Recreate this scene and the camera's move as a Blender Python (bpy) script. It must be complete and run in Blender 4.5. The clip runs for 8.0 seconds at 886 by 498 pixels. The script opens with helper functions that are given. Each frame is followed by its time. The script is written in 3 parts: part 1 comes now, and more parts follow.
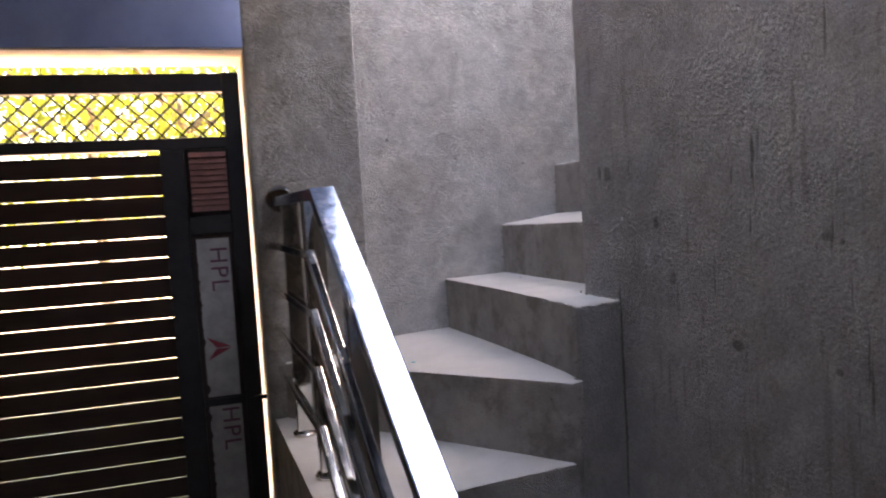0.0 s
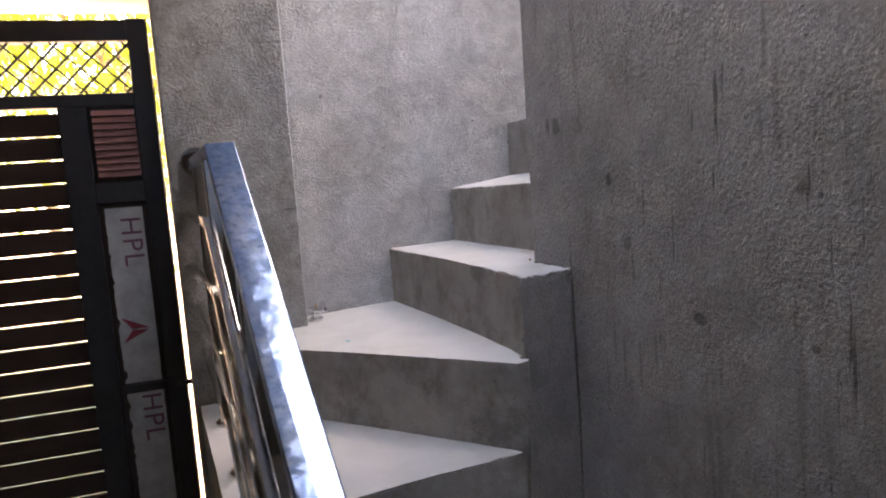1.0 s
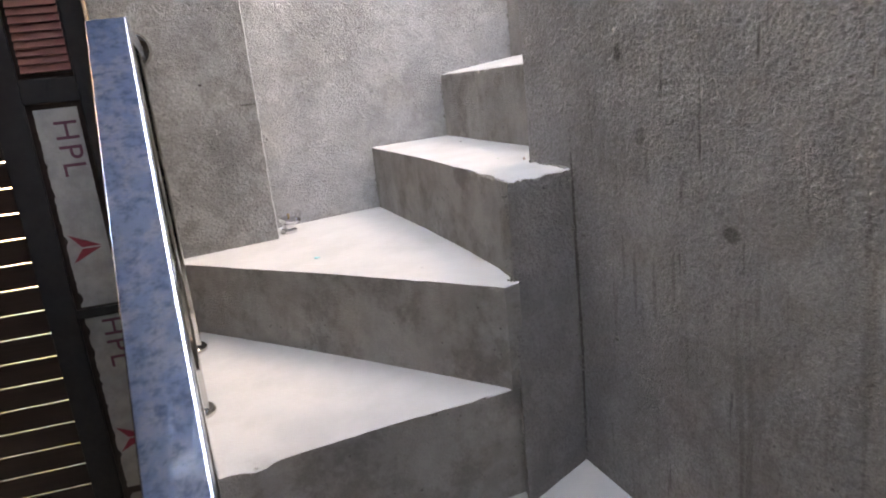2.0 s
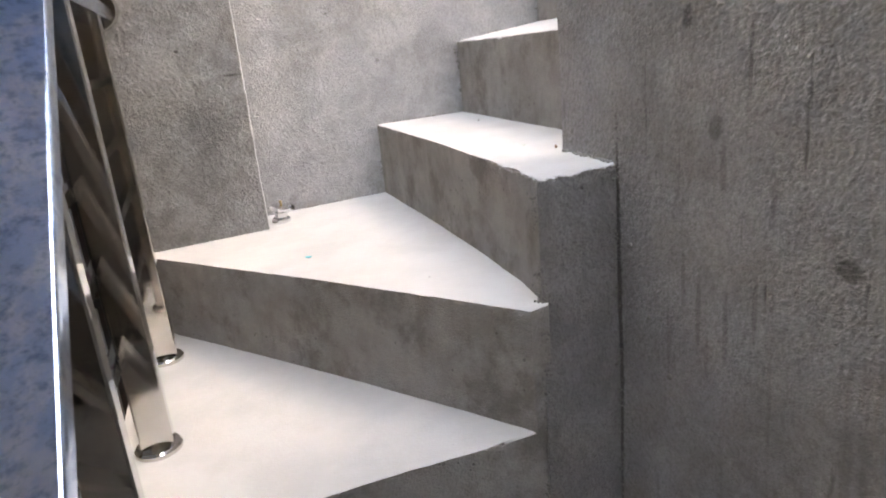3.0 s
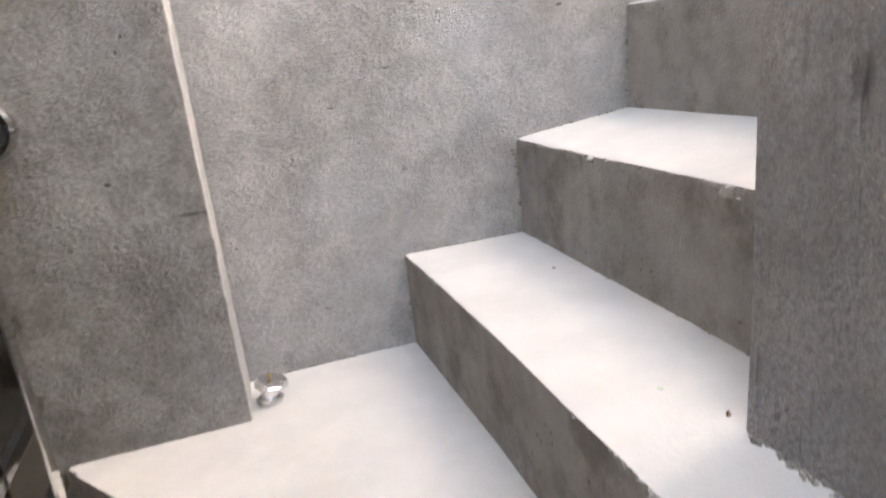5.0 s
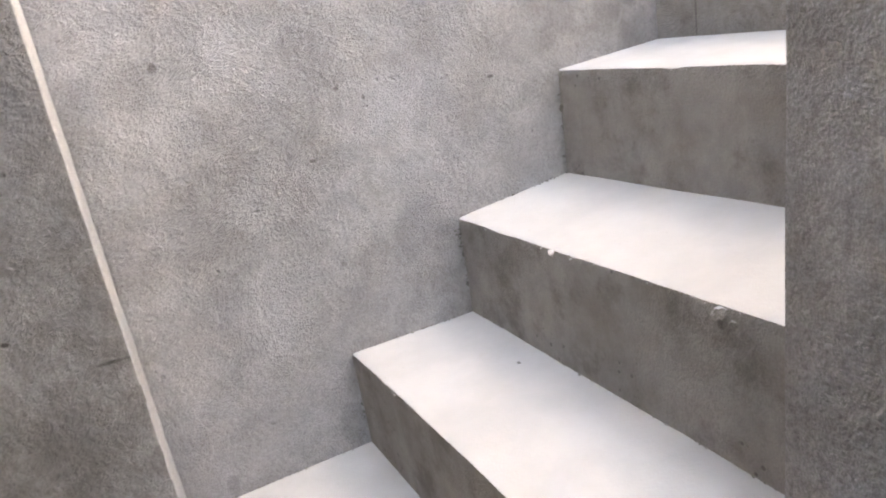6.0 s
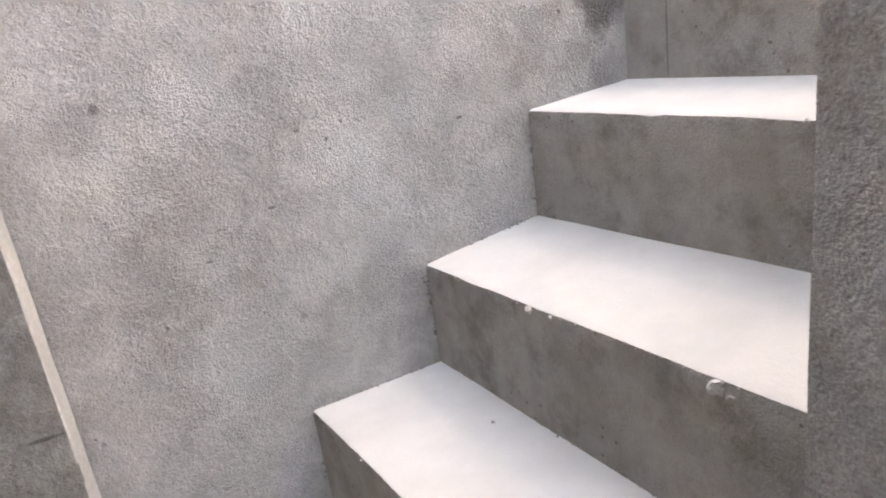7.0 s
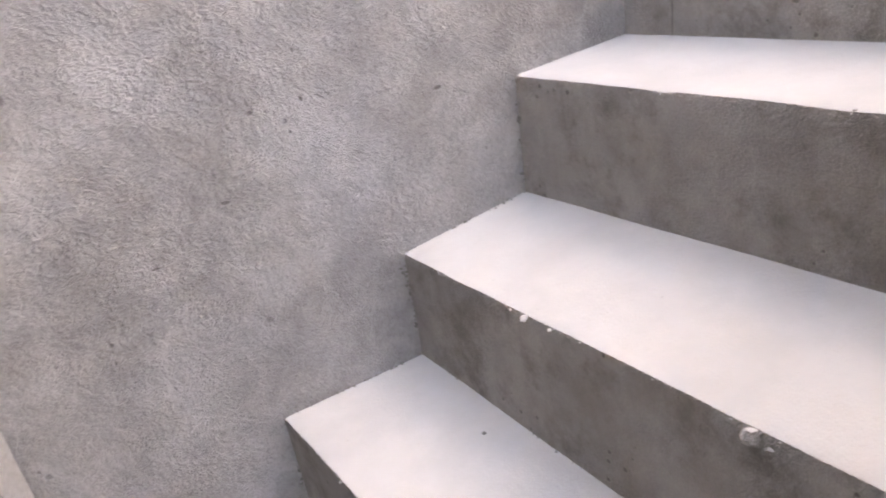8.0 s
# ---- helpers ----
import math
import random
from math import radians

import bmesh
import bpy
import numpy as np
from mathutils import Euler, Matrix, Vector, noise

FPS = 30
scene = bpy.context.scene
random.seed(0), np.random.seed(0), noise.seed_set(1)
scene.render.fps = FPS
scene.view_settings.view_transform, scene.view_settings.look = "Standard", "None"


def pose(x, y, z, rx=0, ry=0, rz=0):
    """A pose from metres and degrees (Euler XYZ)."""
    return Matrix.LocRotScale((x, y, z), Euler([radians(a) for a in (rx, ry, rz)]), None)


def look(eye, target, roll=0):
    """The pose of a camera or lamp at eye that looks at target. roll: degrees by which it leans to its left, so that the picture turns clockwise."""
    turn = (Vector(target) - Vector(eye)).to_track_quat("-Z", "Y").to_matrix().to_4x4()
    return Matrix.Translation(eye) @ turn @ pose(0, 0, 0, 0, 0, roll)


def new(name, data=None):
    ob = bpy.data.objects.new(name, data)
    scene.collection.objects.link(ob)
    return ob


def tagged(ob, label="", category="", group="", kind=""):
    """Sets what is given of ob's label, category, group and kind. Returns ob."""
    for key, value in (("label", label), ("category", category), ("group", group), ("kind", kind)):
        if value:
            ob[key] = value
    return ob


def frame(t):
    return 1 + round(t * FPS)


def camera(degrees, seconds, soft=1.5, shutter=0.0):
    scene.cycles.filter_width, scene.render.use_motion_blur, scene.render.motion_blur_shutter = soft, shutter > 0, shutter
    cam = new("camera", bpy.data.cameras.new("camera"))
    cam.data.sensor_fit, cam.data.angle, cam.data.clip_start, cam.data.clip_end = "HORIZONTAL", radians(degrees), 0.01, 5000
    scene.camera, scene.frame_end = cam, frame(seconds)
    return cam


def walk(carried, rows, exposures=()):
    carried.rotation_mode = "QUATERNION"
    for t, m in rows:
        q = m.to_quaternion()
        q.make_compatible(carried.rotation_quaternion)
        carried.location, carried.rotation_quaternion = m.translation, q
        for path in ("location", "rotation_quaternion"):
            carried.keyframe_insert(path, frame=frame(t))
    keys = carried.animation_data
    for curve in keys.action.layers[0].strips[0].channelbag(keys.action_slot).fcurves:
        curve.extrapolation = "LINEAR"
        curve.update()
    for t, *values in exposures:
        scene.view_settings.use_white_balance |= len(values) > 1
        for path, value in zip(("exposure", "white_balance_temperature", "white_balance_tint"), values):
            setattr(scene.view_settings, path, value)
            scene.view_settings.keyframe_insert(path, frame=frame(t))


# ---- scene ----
cam = camera(65.73, 8.0, soft=1.9, shutter=0.4)
PATH = [
    (0, (0.3424, 0.0332, 1.6827), (0.8460, 1.9646, 1.5564), -3.41),
    (0.5, (0.3967, 0.1018, 1.6722), (0.9841, 2.0043, 1.4839), -4.15),
    (1, (0.4781, 0.1883, 1.6531), (1.0467, 2.0934, 1.4357), -4.18),
    (1.5, (0.5713, 0.2919, 1.6331), (1.0702, 2.1931, 1.2632), -4.28),
    (1.7, (0.6017, 0.3389, 1.6267), (1.0963, 2.2217, 1.1684), -5.63),
    (2.8, (0.6936, 0.5765, 1.6338), (1.1020, 2.4526, 1.0739), -5.69),
    (3, (0.7003, 0.6214, 1.6284), (1.1012, 2.4871, 1.0298), -5.63),
    (3.5, (0.7300, 0.7400, 1.6230), (1.0840, 2.6025, 0.9860), -5.85),
    (4, (0.7525, 0.8849, 1.6250), (1.0391, 2.7746, 1.0361), -4.50),
    (4.5, (0.7670, 1.0250, 1.6840), (1.0145, 2.9310, 1.1325), -5.35),
    (5, (0.7830, 1.1430, 1.7880), (1.1310, 3.0180, 1.1870), -6.20),
    (6.5, (0.7582, 1.3010, 1.9333), (1.4640, 3.0617, 1.2994), -9.40),
    (7, (0.7723, 1.3381, 1.9419), (1.5267, 3.0839, 1.3230), -8.29),
    (7.5, (0.7880, 1.3998, 1.9399), (1.5024, 3.1523, 1.2932), -8.19),
    (8, (0.8221, 1.4593, 1.9884), (1.5951, 3.1040, 1.1531), -9.04),
]
EXPOSURES = [(0.0, 4.3, 8200, 19), (0.5, 4.4, 8300, 19), (1.0, 4.68, 8500, 17), (1.5, 5.08, 8900, 15), (3.0, 5.48, 9400, 12), (4.0, 5.36, 9500, 12), (5.0, 5.25, 9400, 12), (6.5, 5.22, 9300, 13), (7.0, 5.21, 9300, 13), (8.0, 5.08, 9200, 19)]
walk(cam, [(t, look(eye, target, roll)) for t, eye, target, roll in PATH], EXPOSURES)

# ---- light ----
SUN_AZ = (0.9, 0.2)
SUN_EL = radians(35)
world = bpy.data.worlds.new("sky")
scene.world = world
world.use_nodes = True
wn = world.node_tree.nodes
sky = wn.new("ShaderNodeTexSky")
sky.sky_type, sky.sun_disc = "NISHITA", False
sky.sun_elevation = SUN_EL
sky.sun_rotation = math.atan2(SUN_AZ[0], SUN_AZ[1])
sky.dust_density, sky.air_density, sky.ozone_density = 4.0, 1.0, 1.0
world.node_tree.links.new(sky.outputs[0], wn["Background"].inputs[0])
wn["Background"].inputs[1].default_value = 0.15
sun_data = bpy.data.lights.new("sun", "SUN")
sun_data.energy, sun_data.angle, sun_data.color = 4.0, radians(1), (1.0, 0.94, 0.85)
sun = new("sun", sun_data)
sun.matrix_world = look((SUN_AZ[0] * 10, SUN_AZ[1] * 10, math.tan(SUN_EL) * 9.2), (0, 0, 0))


# ---- materials ----
class Nodes:
    """Short hand for a node material."""

    def __init__(self, name):
        self.mat = bpy.data.materials.new(name)
        self.mat.use_nodes = True
        self.tree = self.mat.node_tree
        self.bsdf = self.tree.nodes["Principled BSDF"]
        self.pos = self.tree.nodes.new("ShaderNodeNewGeometry").outputs["Position"]

    def link(self, a, b):
        self.tree.links.new(a, b)

    def put(self, value, socket):
        if isinstance(value, bpy.types.NodeSocket):
            self.link(value, socket)
        elif isinstance(value, tuple) and len(value) == 3 and socket.type == "RGBA":
            socket.default_value = (*value, 1)
        else:
            socket.default_value = value

    def noise(self, scale, detail=4.0, rough=0.55, stretch=(1, 1, 1), distort=0.0, shift=(0, 0, 0)):
        mp = self.tree.nodes.new("ShaderNodeMapping")
        self.link(self.pos, mp.inputs["Vector"])
        mp.inputs["Scale"].default_value = stretch
        mp.inputs["Location"].default_value = shift
        n = self.tree.nodes.new("ShaderNodeTexNoise")
        self.link(mp.outputs[0], n.inputs["Vector"])
        n.inputs["Scale"].default_value = scale
        n.inputs["Detail"].default_value = detail
        n.inputs["Roughness"].default_value = rough
        n.inputs["Distortion"].default_value = distort
        return n.outputs["Fac"]

    def cells(self, scale):
        n = self.tree.nodes.new("ShaderNodeTexVoronoi")
        self.link(self.pos, n.inputs["Vector"])
        n.inputs["Scale"].default_value = scale
        return n.outputs["Distance"]

    def ramp(self, fac, lo, hi, a=0.0, b=1.0):
        n = self.tree.nodes.new("ShaderNodeMapRange")
        n.interpolation_type = "SMOOTHSTEP"
        self.link(fac, n.inputs["Value"])
        for key, v in (("From Min", lo), ("From Max", hi), ("To Min", a), ("To Max", b)):
            n.inputs[key].default_value = v
        return n.outputs["Result"]

    def math(self, op, a, b):
        n = self.tree.nodes.new("ShaderNodeMath")
        n.operation = op
        self.put(a, n.inputs[0])
        self.put(b, n.inputs[1])
        return n.outputs[0]

    def mix(self, fac, a, b, mode="MIX"):
        n = self.tree.nodes.new("ShaderNodeMix")
        n.data_type, n.blend_type = "RGBA", mode
        self.put(fac, n.inputs[0])
        self.put(a, n.inputs[6])
        self.put(b, n.inputs[7])
        return n.outputs[2]

    def spot(self, place, radius, tall=1.0, ragged=0.6):
        """A ragged blot round a place, 0 to 1."""
        sub = self.tree.nodes.new("ShaderNodeVectorMath")
        sub.operation = "SUBTRACT"
        self.link(self.pos, sub.inputs[0])
        sub.inputs[1].default_value = place
        mul = self.tree.nodes.new("ShaderNodeVectorMath")
        mul.operation = "MULTIPLY"
        self.link(sub.outputs[0], mul.inputs[0])
        mul.inputs[1].default_value = (1, 1, 1 / tall)
        ln = self.tree.nodes.new("ShaderNodeVectorMath")
        ln.operation = "LENGTH"
        self.link(mul.outputs[0], ln.inputs[0])
        wob = self.math("MULTIPLY", self.noise(0.9 / radius, 3), radius * ragged * 2)
        d = self.math("ADD", ln.outputs["Value"], wob)
        return self.ramp(d, radius * (0.7 + ragged), radius * (1.3 + ragged), 1.0, 0.0)

    def bump(self, height, distance, strength=1.0, normal=None):
        n = self.tree.nodes.new("ShaderNodeBump")
        n.inputs["Strength"].default_value = strength
        n.inputs["Distance"].default_value = distance
        self.link(height, n.inputs["Height"])
        if normal:
            self.link(normal, n.inputs["Normal"])
        return n.outputs[0]

    def done(self, colour, rough, metal=0.0, normal=None):
        self.put(colour, self.bsdf.inputs["Base Color"])
        self.put(rough, self.bsdf.inputs["Roughness"])
        self.put(metal, self.bsdf.inputs["Metallic"])
        if normal:
            self.link(normal, self.bsdf.inputs["Normal"])
        return self.mat


def plaster(name, dark, light, grain=1.0, streaks=0.0, spots=(), mottle=5.0, shift=0.0, rough=0.92, sandy=165.0, fine=1.0, pebble=0.0, calmest=0.35):
    """Bare cement plaster: clouds of two sizes, sandy grain, small pits, upright trowel streaks and blots."""
    k = Nodes(name)
    cloud = k.noise(mottle, 5, 0.6, shift=(shift, shift, 0))
    patch = k.noise(mottle * 3.3, 6, 0.68, distort=0.6)
    sand = k.noise(420, 2, 0.6)
    tone = k.math("ADD", k.ramp(cloud, 0.36, 0.62, 0.0, 0.5), k.ramp(patch, 0.38, 0.64, 0.0, 0.5))
    colour = k.mix(tone, dark, light)
    colour = k.mix(k.ramp(k.noise(2.3, 3, 0.5, shift=(7, 3, 1)), 0.45, 0.7, 0.0, 0.35), colour, (light[0] * 0.93, light[1] * 0.97, light[2] * 1.07))
    colour = k.mix(k.ramp(sand, 0.3, 0.75, 0.4 * fine, 0.0), colour, (dark[0] * 0.8, dark[1] * 0.8, dark[2] * 0.8))
    clump = k.noise(150, 4, 0.7)
    colour = k.mix(k.ramp(clump, 0.34, 0.6, 0.24 * fine, 0.0), colour, (dark[0] * 0.62, dark[1] * 0.6, dark[2] * 0.58))
    pits = k.ramp(k.math("ADD", k.cells(46), k.ramp(k.noise(9, 2), 0.52, 0.66, 0.5, 0.0)), 0.1, 0.2, 1.0, 0.0)
    colour = k.mix(k.math("MULTIPLY", pits, 0.4), colour, (dark[0] * 0.5, dark[1] * 0.5, dark[2] * 0.5))
    trowelled = k.ramp(k.noise(8, 3, 0.6, shift=(2, 8, 5)), 0.40, 0.62, 1.0 - 0.8 * (1.0 - 0.6 * fine), 1.0)
    height = k.math("ADD", k.math("MULTIPLY", sand, 0.35 * fine), k.math("MULTIPLY", k.math("MULTIPLY", k.noise(sandy, 5, 0.72), trowelled), 0.65))
    height = k.math("SUBTRACT", height, k.math("MULTIPLY", pits, 0.5))
    worms = k.ramp(k.noise(75, 2, 0.5, stretch=(0.8, 0.8, 1.2), distort=0.5), 0.68, 0.74)
    worms = k.math("MULTIPLY", worms, k.ramp(k.noise(5, 2, shift=(1, 1, 6)), 0.46, 0.6))
    colour = k.mix(k.math("MULTIPLY", worms, 0.22), colour, (dark[0] * 0.6, dark[1] * 0.6, dark[2] * 0.6))
    height = k.math("SUBTRACT", height, k.math("MULTIPLY", worms, 0.12))
    rub = k.noise(46, 4, 0.7)
    height = k.math("ADD", height, k.math("MULTIPLY", k.ramp(rub, 0.5, 0.72), 0.02))
    if pebble:
        coarse = k.ramp(k.noise(140, 3, 0.55), 0.36, 0.68)
        calm = k.ramp(k.noise(4.5, 3, 0.55, shift=(3, 6, 2)), 0.38, 0.60, calmest, 1.0)
        coarse = k.math("MULTIPLY", coarse, calm)
        height = k.math("ADD", height, k.math("MULTIPLY", coarse, pebble))
        colour = k.mix(k.math("MULTIPLY", coarse, 0.3 * pebble), colour, light)
        gaps = k.math("MULTIPLY", k.ramp(k.noise(150, 3, 0.6), 0.30, 0.50, 1.0, 0.0), 0.6 * pebble)
        colour = k.mix(gaps, colour, (dark[0] * 0.55, dark[1] * 0.53, dark[2] * 0.5))
    if streaks:
        st = k.ramp(k.noise(16, 3, 0.6, stretch=(2.6, 2.6, 0.26)), 0.62, 0.72)
        st = k.math("MULTIPLY", st, k.ramp(k.noise(60, 2, stretch=(1, 1, 0.2)), 0.35, 0.6))
        colour = k.mix(k.math("MULTIPLY", st, streaks), colour, (dark[0] * 0.45, dark[1] * 0.42, dark[2] * 0.42))
        height = k.math("SUBTRACT", height, k.math("MULTIPLY", st, 0.5))
        drips = k.ramp(k.noise(38, 2, 0.5, stretch=(1.5, 1.5, 0.07), shift=(0, 4, 2)), 0.58, 0.68)
        drips = k.math("MULTIPLY", drips, k.ramp(k.noise(3.2, 2, shift=(5, 1, 3)), 0.42, 0.58))
        colour = k.mix(k.math("MULTIPLY", drips, streaks * 0.42), colour, (dark[0] * 0.55, dark[1] * 0.5, dark[2] * 0.48))
    for place, radius, tall, strength in spots:
        s = k.spot(place, radius, tall)
        colour = k.mix(k.math("MULTIPLY", s, strength), colour, (dark[0] * 0.3, dark[1] * 0.27, dark[2] * 0.26))
    n = k.bump(height, 0.0034 * grain, 1.0)
    n = k.bump(k.noise(11, 3, 0.5), 0.004 * grain, 0.8, n)
    return k.done(colour, rough, 0.0, n)


BACK = plaster("back_wall_plaster", (0.325, 0.309, 0.293), (0.575, 0.56, 0.54), 2.2, 0.0,
               [((1.485, 2.239, 1.955), 0.045, 1.3, 0.85), 
                ((1.216, 2.239, 1.811), 0.005, 0.5, 0.8), ((0.979, 2.239, 1.836), 0.004, 0.6, 0.6), ((0.926, 2.239, 1.744), 0.005, 0.4, 0.7),
                ((0.752, 2.239, 1.903), 0.005, 1.2, 0.6), ((0.834, 2.239, 1.693), 0.005, 0.3, 0.7), ((0.90, 2.239, 1.315), 0.022, 1.6, 0.25), ((0.70, 2.239, 1.285), 0.010, 1.6, 0.3), ((0.938, 2.239, 1.583), 0.004, 1.0, 0.5)], fine=0.6, sandy=210.0, pebble=0.2)
PILLAR = plaster("pillar_plaster", (0.18, 0.168, 0.157), (0.40, 0.386, 0.365), 2.3, 0.0,
                 [((0.622, 2.103, 1.588), 0.018, 0.14, 0.6), ((0.525, 2.102, 1.642), 0.005, 0.6, 0.95), ((0.56, 2.102, 1.50), 0.05, 1.4, 0.25)], mottle=6.0, shift=4.0, fine=0.7, sandy=200.0, pebble=0.28)
# darker plaster that paints the shade on the newel's front
NEWEL = plaster("shaded_newel_plaster", (0.168, 0.156, 0.147), (0.32, 0.302, 0.288), 2.6, mottle=6.0, shift=2.0, fine=0.8, pebble=0.22)
SIDE = plaster("side_wall_plaster", (0.232, 0.217, 0.208), (0.455, 0.433, 0.419), 2.8, 0.9,
               [((1.120, 1.471, 1.731), 0.014, 1.2, 0.6), ((1.137, 1.307, 1.620), 0.008, 1.5, 0.8), ((1.142, 1.261, 1.507), 0.010, 1.5, 0.5),
                ((1.161, 1.092, 1.398), 0.013, 0.8, 0.7), ((1.183, 0.887, 1.39), 0.007, 0.8, 0.6), ((1.181, 0.905, 1.602), 0.008, 1.2, 0.5),
                ((1.137, 1.309, 1.318), 0.00375, 10.1, 0.31), ((1.140, 1.282, 1.287), 0.004375, 11.5, 0.37), ((1.145, 1.238, 1.284), 0.004375, 10.1, 0.31),
                ((1.149, 1.196, 1.320), 0.00375, 10.1, 0.37), ((1.144, 1.248, 1.464), 0.005, 5.8, 0.31), ((1.151, 1.178, 1.444), 0.00375, 6.5, 0.28),
                ((1.147, 1.215, 1.587), 0.00375, 8.6, 0.31), ((1.175, 0.968, 1.685), 0.00375, 10.1, 0.31), ((1.175, 0.960, 1.804), 0.005, 8.6, 0.34),
                ((1.180, 0.917, 1.430), 0.00375, 8.6, 0.31), ((1.142, 1.267, 1.234), 0.00375, 7.2, 0.25), ((1.116, 1.504, 1.736), 0.007, 2.0, 0.5),
                # tall spot: grime and painted groove shade where the newel meets the wall
                ((1.122, 1.442, 1.2), 0.006, 45.0, 0.8)], mottle=4.0, shift=9.0, sandy=100.0, fine=1.2, pebble=0.32, calmest=0.2)


def dusty_toplit_step():
    """Cement steps toned by facing: smooth tops paler for dust and light from above, plastered fronts darker."""
    k = Nodes("dusty_toplit_cement")
    cloud = k.noise(6, 5, 0.6, shift=(1, 5, 0))
    patch = k.noise(26, 6, 0.65)
    sand = k.noise(420, 2, 0.6)
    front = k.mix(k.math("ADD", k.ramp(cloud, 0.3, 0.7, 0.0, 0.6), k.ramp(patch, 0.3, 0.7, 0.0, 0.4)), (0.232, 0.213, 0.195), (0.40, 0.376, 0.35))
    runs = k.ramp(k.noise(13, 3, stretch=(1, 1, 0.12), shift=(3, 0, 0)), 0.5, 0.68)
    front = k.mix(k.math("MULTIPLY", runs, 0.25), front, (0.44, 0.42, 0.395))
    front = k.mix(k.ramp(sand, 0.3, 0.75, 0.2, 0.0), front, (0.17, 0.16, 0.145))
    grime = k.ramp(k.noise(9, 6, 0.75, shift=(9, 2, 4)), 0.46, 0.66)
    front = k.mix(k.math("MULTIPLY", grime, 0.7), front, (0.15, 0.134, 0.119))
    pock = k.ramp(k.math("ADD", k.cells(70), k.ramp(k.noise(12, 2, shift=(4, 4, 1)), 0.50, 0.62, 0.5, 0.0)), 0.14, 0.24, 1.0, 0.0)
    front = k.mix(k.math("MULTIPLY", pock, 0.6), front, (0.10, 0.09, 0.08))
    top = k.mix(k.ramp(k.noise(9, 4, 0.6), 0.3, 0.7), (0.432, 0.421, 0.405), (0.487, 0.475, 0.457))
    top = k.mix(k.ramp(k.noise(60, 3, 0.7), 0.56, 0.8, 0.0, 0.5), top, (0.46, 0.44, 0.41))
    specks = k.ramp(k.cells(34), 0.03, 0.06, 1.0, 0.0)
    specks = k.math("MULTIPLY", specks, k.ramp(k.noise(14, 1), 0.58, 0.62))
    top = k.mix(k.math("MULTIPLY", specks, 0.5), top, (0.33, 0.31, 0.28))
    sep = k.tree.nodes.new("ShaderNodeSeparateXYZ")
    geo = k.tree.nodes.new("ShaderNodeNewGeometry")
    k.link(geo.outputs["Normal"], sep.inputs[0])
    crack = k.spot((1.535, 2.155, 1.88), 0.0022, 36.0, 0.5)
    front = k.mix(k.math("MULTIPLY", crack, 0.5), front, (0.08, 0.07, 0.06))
    # faces turned up take the pale tone: dust plus painted top light
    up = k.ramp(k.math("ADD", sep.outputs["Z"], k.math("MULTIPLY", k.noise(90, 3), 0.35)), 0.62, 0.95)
    height = k.math("ADD", k.math("MULTIPLY", sand, 0.35), k.math("MULTIPLY", k.noise(170, 4, 0.65), 0.65))
    height = k.math("MULTIPLY", height, k.ramp(up, 0.0, 1.0, 1.0, 0.1))
    height = k.math("SUBTRACT", height, k.math("MULTIPLY", k.math("MULTIPLY", pock, 0.6), k.ramp(up, 0.0, 1.0, 1.0, 0.0)))
    n = k.bump(height, 0.008, 1.0)
    n = k.bump(k.math("MULTIPLY", k.noise(14, 3), k.ramp(up, 0.0, 1.0, 1.0, 0.02)), 0.004, 0.7, n)
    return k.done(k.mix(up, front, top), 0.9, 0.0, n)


STEP = dusty_toplit_step()


def steel(name, colour, lo, hi, smear=0.0):
    k = Nodes(name)
    smudge = k.noise(38, 6, 0.72, distort=0.8)
    fine = k.noise(140, 4, 0.7, stretch=(1, 0.25, 0.25))
    r = k.ramp(k.math("ADD", k.math("MULTIPLY", smudge, 0.7), k.math("MULTIPLY", fine, 0.3)), 0.4, 0.68, lo, hi)
    c = colour
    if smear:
        # smears, pale and dark, in the blue of the painted reflection
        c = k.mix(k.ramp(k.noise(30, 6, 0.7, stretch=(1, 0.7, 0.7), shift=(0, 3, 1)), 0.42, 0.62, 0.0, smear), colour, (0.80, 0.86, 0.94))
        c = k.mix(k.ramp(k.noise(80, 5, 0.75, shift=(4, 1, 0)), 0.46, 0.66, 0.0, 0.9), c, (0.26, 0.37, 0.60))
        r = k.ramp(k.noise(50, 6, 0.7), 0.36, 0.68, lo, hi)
    return k.done(c, r, 1.0, k.bump(k.noise(7, 1), 0.0012, 0.2))


CHROME = steel("bright_chrome", (0.72, 0.72, 0.73), 0.05, 0.14)
STEEL = steel("polished_steel", (0.62, 0.60, 0.57), 0.04, 0.16)
# the ceiling's blue reflection is put into this steel's base colour
RAIL_TOP = steel("smeared_blue_reflection_steel", (0.50, 0.65, 0.90), 0.10, 0.22, 0.85)


def simple(name, a, b, rough=0.6, scale=20.0, metal=0.0, bump=0.0005, stretch=(1, 1, 1)):
    k = Nodes(name)
    n = k.noise(scale, 5, 0.65, stretch=stretch)
    c = k.mix(k.ramp(n, 0.3, 0.7), a, b)
    return k.done(c, k.ramp(k.noise(scale * 2.1, 3), 0.3, 0.7, rough * 0.8, min(1.0, rough * 1.15)), metal, k.bump(k.noise(scale * 9, 3), bump, 0.6))


